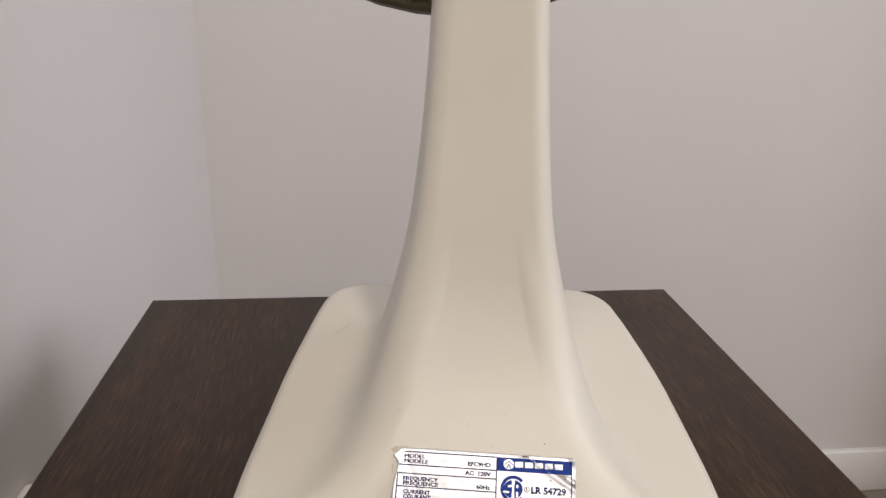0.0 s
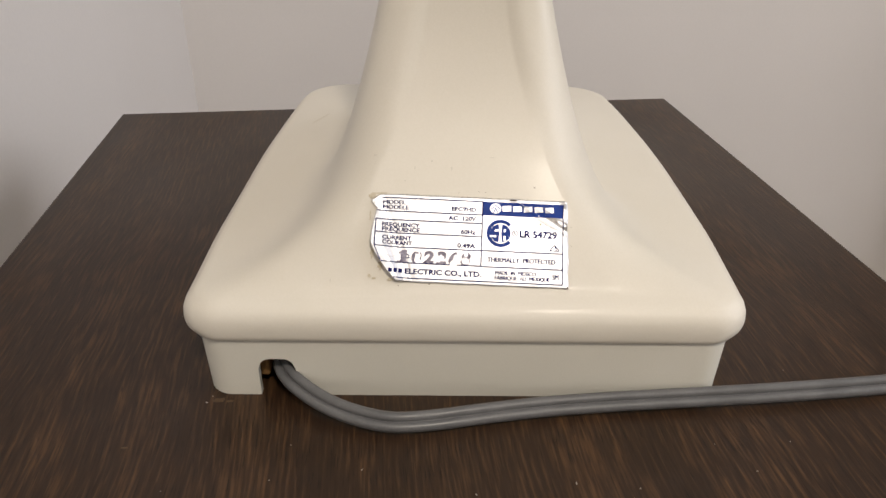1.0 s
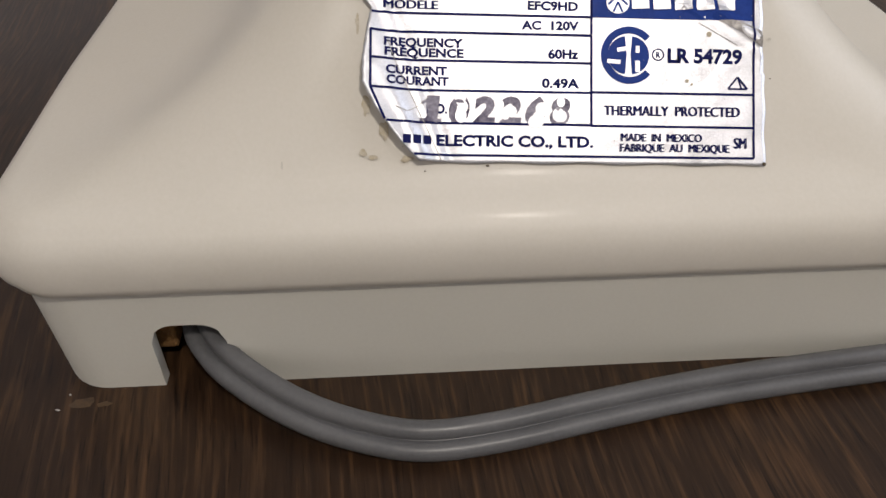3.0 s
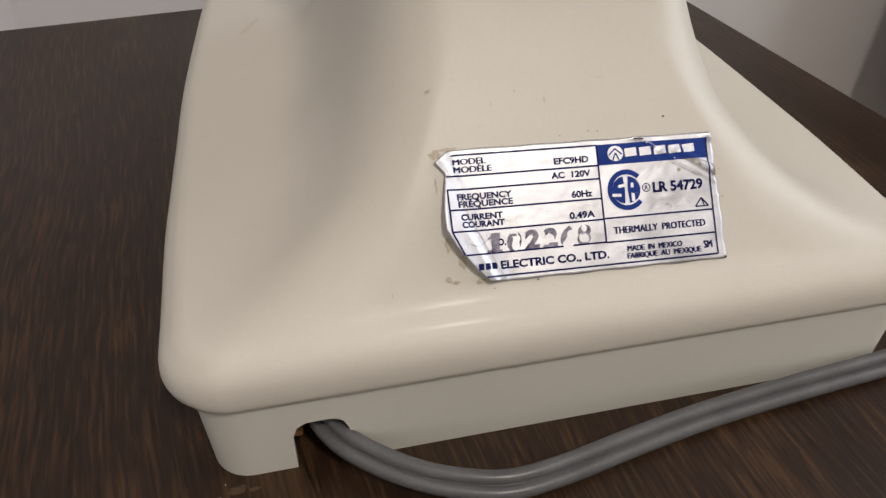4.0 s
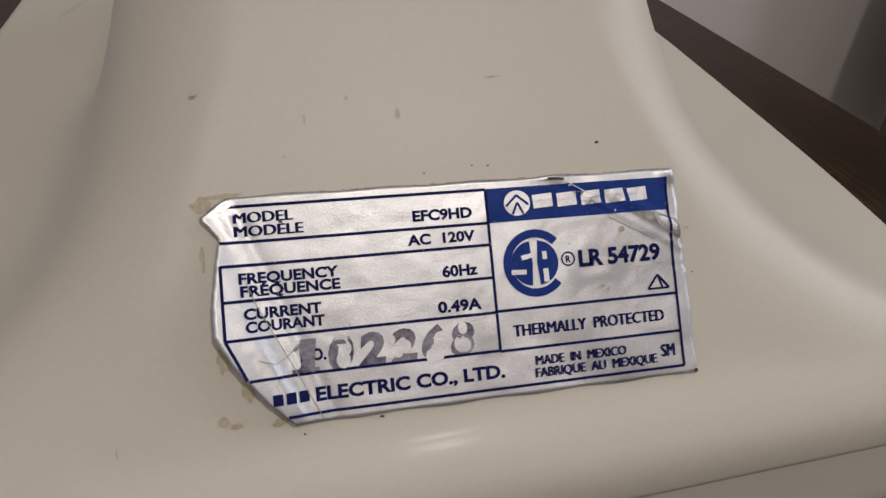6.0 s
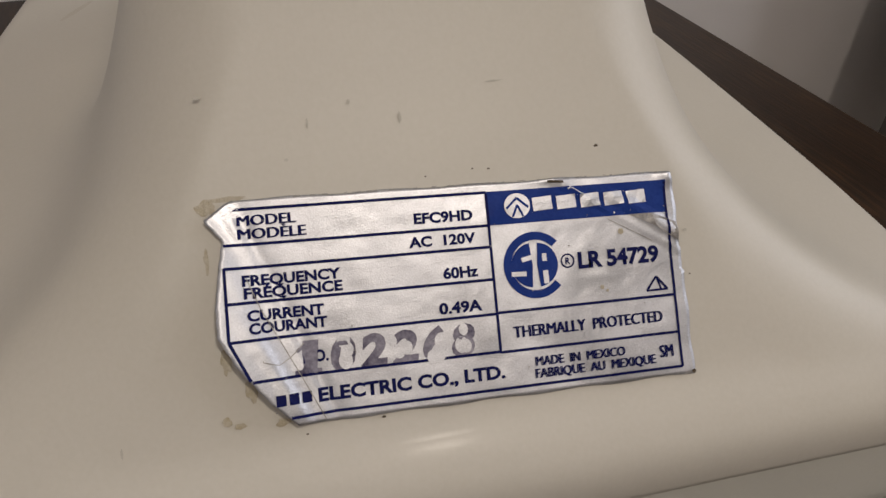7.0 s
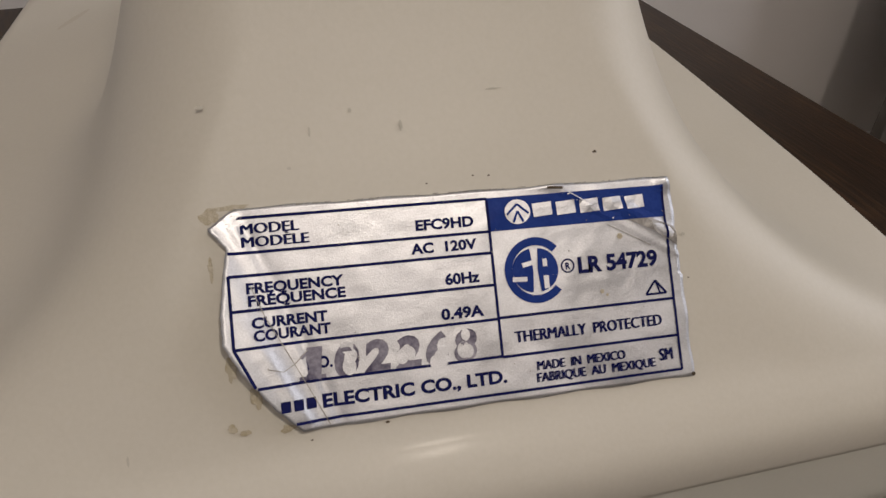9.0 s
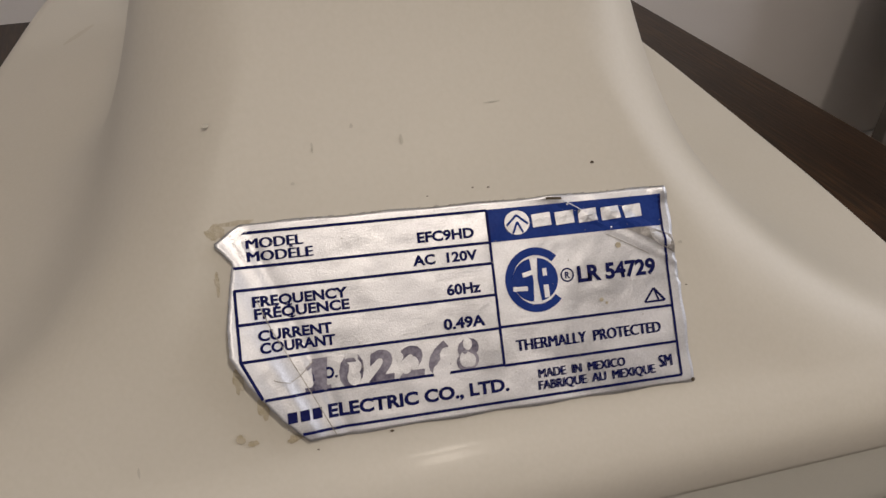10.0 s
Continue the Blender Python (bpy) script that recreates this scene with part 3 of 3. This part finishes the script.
for text, u, v, w, h in (("MODEL", -26.85, 10.6, 6.8, 1.3), ("MOD\u00c8LE", -26.85, 8.98, 7.9, 1.3), ("EFC9HD", -5.6, 9.28, 7.6, 1.3), ("AC  120V", -6.5, 6.36, 8.6, 1.28),
                         ("FREQUENCY", -26.8, 3.45, 11.6, 1.25), ("FR\u00c9QUENCE", -26.7, 1.95, 11.6, 1.25), ("60Hz", -2.5, 2.1, 4.55, 1.36), ("CURRENT", -26.5, -0.70, 8.95, 1.25),
                         ("COURANT", -26.4, -2.22, 9.1, 1.25), ("0.49A", -3.45, -2.25, 5.6, 1.36), ("NO.", -20.5, -6.3, 3.0, 1.38), ("ELECTRIC CO., LTD.", -19.1, -11.05, 23.4, 1.6),
                         ("LR 54729", 15.6, 1.86, 11.5, 2.1), ("THERMALLY  PROTECTED", 5.95, -6.25, 20.7, 1.5), ("MADE  IN  MEXICO", 8.5, -10.1, 12.3, 1.2),
                         ("FABRIQUE  AU  MEXIQUE", 8.35, -11.65, 16.7, 1.22), ("SM", 25.85, -11.0, 1.85, 1.65)):
    if "M" in text:
        words(text, u - 0.08, v, w, h, bold=0.0)
        words(text, u + 0.11, v + 0.03, w, h, lift=0.137, bold=0.0)
    else:
        words(text, u, v, w, h, bold=0.040)
for k in range(3):
    printed("name_bar", strip((-24.0 + 1.5 * k, -10.3), (-22.85 + 1.5 * k, -10.3), 1.3), INK)

# dirt in the creases, and the right fold's shade painted on
printed("crease_dirt_shade", strip((12.4, 13.45), (14.6, 13.3), 0.32), DIRT, 0.16)
printed("crease_dirt_shade", strip((14.8, 13.0), (19.0, 10.4), 0.14), FOIL, 0.2)
# dark wedges paint the shade gradient below the bent fold
for wedge in (((23.4, 8.35), (27.0, 6.55), (26.6, 8.3)), ((27.0, 6.55), (30.15, 4.3), (30.1, 6.9), (26.6, 8.3))):
    printed("crease_dirt_shade", [wedge], FOLD_SHADE, 0.16, 0.5)
rng = random.Random(11)
for k in range(26):
    u0 = -20 + 1.9 * k + rng.uniform(-0.7, 0.7)
    if u0 < 29:
        printed("edge_dirt", strip((u0, 13.78), (u0 + rng.uniform(0.25, 1.3), 13.80), rng.uniform(0.05, 0.13)), GLUE_DARK, 0.16)
for k in range(40):
    u0, v0, r = rng.uniform(-26, 29), rng.uniform(-12, 12), rng.uniform(0.04, 0.11)
    printed("fleck", disc(u0, v0, r, n=6), GLUE_DARK, 0.17)
printed("corner_dirt", disc(30.5, -13.3, 0.3, n=9), DIRT, 0.17)
printed("crease_dirt_shade", disc(22.0, 6.2, 0.42, n=9), GLUE, 0.15)
printed("crease_dirt_shade", disc(18.6, -0.9, 0.3, n=8) + disc(19.3, -1.4, 0.2, n=8), GLUE, 0.15)

for run in (((-25.1, -5.65), (-23.3, -6.2), (-22.0, -5.5), (-20.25, -3.95)), ((-26.3, 4.3), (-24.9, 0.5), (-22.9, -3.6), (-20.8, -8.0), (-18.4, -13.2)), ((20.4, 7.9), (23.5, 6.2), (26.4, 4.6))):
    printed("crease_line", sum((strip(p, q, 0.10) for p, q in zip(run, run[1:])), []), GLUE_DARK, 0.15)

# the stamped, half-worn number
for text, u, w in (("1", -20.9, 1.9), ("0", -17.5, 3.1), ("2", -13.7, 3.2), ("2", -9.8, 3.2), ("6", -6.1, 3.0), ("8", -2.4, 3.0)):
    words(text, u, -7.55, w, 3.75, STAMP, 0.12, 0.055, 0.12)
printed("stamp_serif", strip((-21.6, -7.4), (-18.4, -7.4), 0.55) + strip((-21.2, -4.9), (-20.2, -4.2), 0.45), STAMP, 0.12)
for gaps in (((-15.6, -4.1, 0.8), (-15.2, -5.3, 0.75), (-15.5, -6.6, 0.85)), ((-8.9, -6.2, 0.75), (-7.9, -5.9, 0.7), (-9.6, -4.9, 0.5)),
             ((-4.0, -7.0, 0.95), (-3.5, -5.6, 0.9), (-4.8, -7.4, 0.7)), ((-1.0, -6.3, 0.85), (-0.4, -6.5, 0.7), (-0.6, -4.4, 0.6))):
    for n, (u, v, r) in enumerate(gaps):
        printed("worn_gap", disc(u, v, r, n=16, flat=1.25), FOIL, 0.14 + 0.004 * n)


# ---- glue, specks and dust on the plastic ----
def patch(name, cu, cv, ru, rv, mat, seed, lift=0.03, n=22):
    """A thin uneven stain on the sloped back, in millimetres across and up."""
    bm = bmesh.new()
    mid = bm.verts.new((0, 0, 0))
    rim = []
    for k in range(n):
        a = 2 * math.pi * k / n
        q = 1 + 0.55 * noise.noise(Vector((math.cos(a) * 1.7, math.sin(a) * 1.7, seed)))
        rim.append(bm.verts.new((ru * q * math.cos(a), rv * q * math.sin(a), 0)))
    for k in range(n):
        bm.faces.new((mid, rim[k], rim[(k + 1) % n]))
    for v in bm.verts:
        u, w = cu + v.co.x, cv + v.co.y
        y = 0.001 * w * math.cos(SLOPE)
        h = 0.001 * lift
        v.co = Vector((0.001 * u, y - h * math.sin(SLOPE), PLANE_A + PLANE_B * y + h * math.cos(SLOPE)))
    return part(name, bm, mat, fan, smooth=False)


for i, (u, v, a, b) in enumerate(((-28.7, 39.7, 1.3, 0.85), (-26.3, 40.5, 2.2, 0.3), (-29.4, 33.5, 0.3, 1.4), (-28.6, 21.3, 0.55, 1.6), (-26.0, 17.6, 0.7, 1.5), (-22.9, 13.4, 0.9, 0.5), (-29.3, 14.4, 0.6, 0.45), (-27.9, 13.7, 0.7, 0.28))):
    patch("glue_residue", u, v, a, b, GLUE, i * 3.1)
for i, (u, v, a) in enumerate(((21.5, 42.6, 0.34), (-20.3, 11.5, 0.16), (10.6, 6.0, 0.13), (6.3, 41.0, 0.2), (-11.0, 12.0, 0.3), (32.5, 24.0, 0.14), (-2.0, 40.8, 0.15), (4.2, 41.2, 0.17))):
    patch("dirt_speck", u, v, a, a * 0.6, DIRT, 40 + i * 2.3, 0.04, 9)


for i, (u, v, a, b) in enumerate(((-28.3, 52.9, 0.5, 0.25), (-15.8, 48.7, 0.14, 0.7), (-4.3, 48.6, 0.2, 0.8), (-18.8, 44.5, 0.25, 0.2), (8.6, 52.3, 1.2, 0.12), (-10.5, 51.0, 0.2, 0.35), (-41.0, 12.8, 0.14, 0.6), (32.6, 30.0, 0.3, 0.2))):
    patch("lint_speck", u, v, a, b, SPECK, 70 + i * 1.9, 0.16, 12)


# ---- thin marks on the cover ----
skin = BVHTree.FromPolygons([v.co for v in cover.data.vertices], [q.vertices for q in cover.data.polygons])


def cover_mark(name, x, y, length, width, turn, mat, seed, label=""):
    """A thin streak laid on the top of the cover, in metres."""
    bm = bmesh.new()
    rows = []
    for i in range(13):
        t = i / 12
        w = width * (0.25 + 0.75 * math.sin(math.pi * t)) * (1 + 0.5 * noise.noise(Vector((t * 5, seed, 0))))
        row = []
        for k in (-1, 0, 1):
            a, b = (t - 0.5) * length, 0.5 * k * w
            px, py = x + a * math.cos(turn) - b * math.sin(turn), y + a * math.sin(turn) + b * math.cos(turn)
            hit, normal = skin.ray_cast(Vector((px, py, 0.4)), Vector((0, 0, -1)))[:2]
            row.append(bm.verts.new(hit + 0.00005 * normal))
        rows.append(row)
    for p, q in zip(rows, rows[1:]):
        for k in range(2):
            bm.faces.new((p[k], p[k + 1], q[k + 1], q[k]))
    part(name, bm, mat, fan, label)


# one faint brown mark on the left of the lid, one thin scratch
cover_mark("cover_mark", -0.0660, 0.158, 0.013, 0.0024, 1.05, BROWN_MARK, 5.0, "faint brown elongated mark")
cover_mark("scratch", 0.0450, 0.108, 0.016, 0.0004, 1.9, SPECK, 3.0)


# ---- power cord ----
def power_cord():
    c = empty("power_cord", "grey flat two-core power cord lying across the table", "cord")
    mid = spline([(-0.050, 0.050, 0.0075), (-0.0565, 0.022, 0.0085), (-0.0585, 0.008, 0.0088), (-0.0550, 0.0005, 0.0075), (-0.0485, -0.0052, 0.0058), (-0.0400, -0.0105, 0.0046), (-0.0310, -0.0142, 0.0040), (-0.0215, -0.0162, 0.0037),
                  (-0.0100, -0.0152, 0.0036), (0.0050, -0.0123, 0.0036), (0.0200, -0.0096, 0.0036), (0.0330, -0.0078, 0.0036), (0.0520, -0.0058, 0.0036), (0.0770, -0.0036, 0.0036), (0.1040, -0.0010, 0.0036), (0.1370, 0.0030, 0.0036),
                  (0.1700, 0.0085, 0.0036), (0.1880, 0.0120, 0.0030), (0.1960, 0.0145, -0.006), (0.1990, 0.0160, -0.03), (0.2000, 0.0180, -0.16), (0.2050, 0.0250, -0.40), (0.2300, 0.0500, FLOOR + 0.006), (0.40, 0.12, FLOOR + 0.003)], 7)
    for s in (-1, 1):
        pts = []
        for i, p in enumerate(mid):
            d = (mid[min(i + 1, len(mid) - 1)] - mid[max(i - 1, 0)]).normalized()
            side = d.cross(Vector((0, 0, 1)))
            side = side.normalized() if side.length > 0.05 else Vector((0, -1, 0))
            up = side.cross(d)
            across = (side * math.cos(0.62) - up * math.sin(0.62)).normalized()
            pts.append(p + s * 0.00150 * across)
        part("core", tube(pts, 0.00163, 14), CORD, c)
    web = tube(mid, 0.0007, 8)
    part("web", web, CORD, c)
    return c


power_cord()


# ---- crumbs and lint on the table ----
def lint():
    bm = bmesh.new()
    rng = random.Random(4)
    for _ in range(34):
        x, y = rng.uniform(-0.09, 0.13), rng.uniform(-0.06, 0.02)
        if -0.083 < x < 0.083 and y > -0.003:
            continue
        r = rng.uniform(0.0001, 0.00028)
        m = Matrix.Translation((x, y, r * 0.5)) @ Matrix.Rotation(rng.uniform(0, 3), 4, "Z") @ Matrix.Diagonal((rng.uniform(0.8, 2.2), 0.7, 0.6, 1))
        bmesh.ops.create_icosphere(bm, subdivisions=1, radius=r, matrix=m)
    for x, y, r in ((0.044, -0.0010, 0.0003), (0.0462, -0.0008, 0.0002), (0.061, -0.0016, 0.0004), (0.0705, -0.0012, 0.00025), (-0.0795, -0.0012, 0.0002)):
        bmesh.ops.create_icosphere(bm, subdivisions=1, radius=r, matrix=Matrix.Translation((x, y, r * 0.6)))
    ob = part("lint", bm, DUST)
    return tagged(ob, "tiny pale specks of lint on the table", "lint", kind="stuff")


lint()
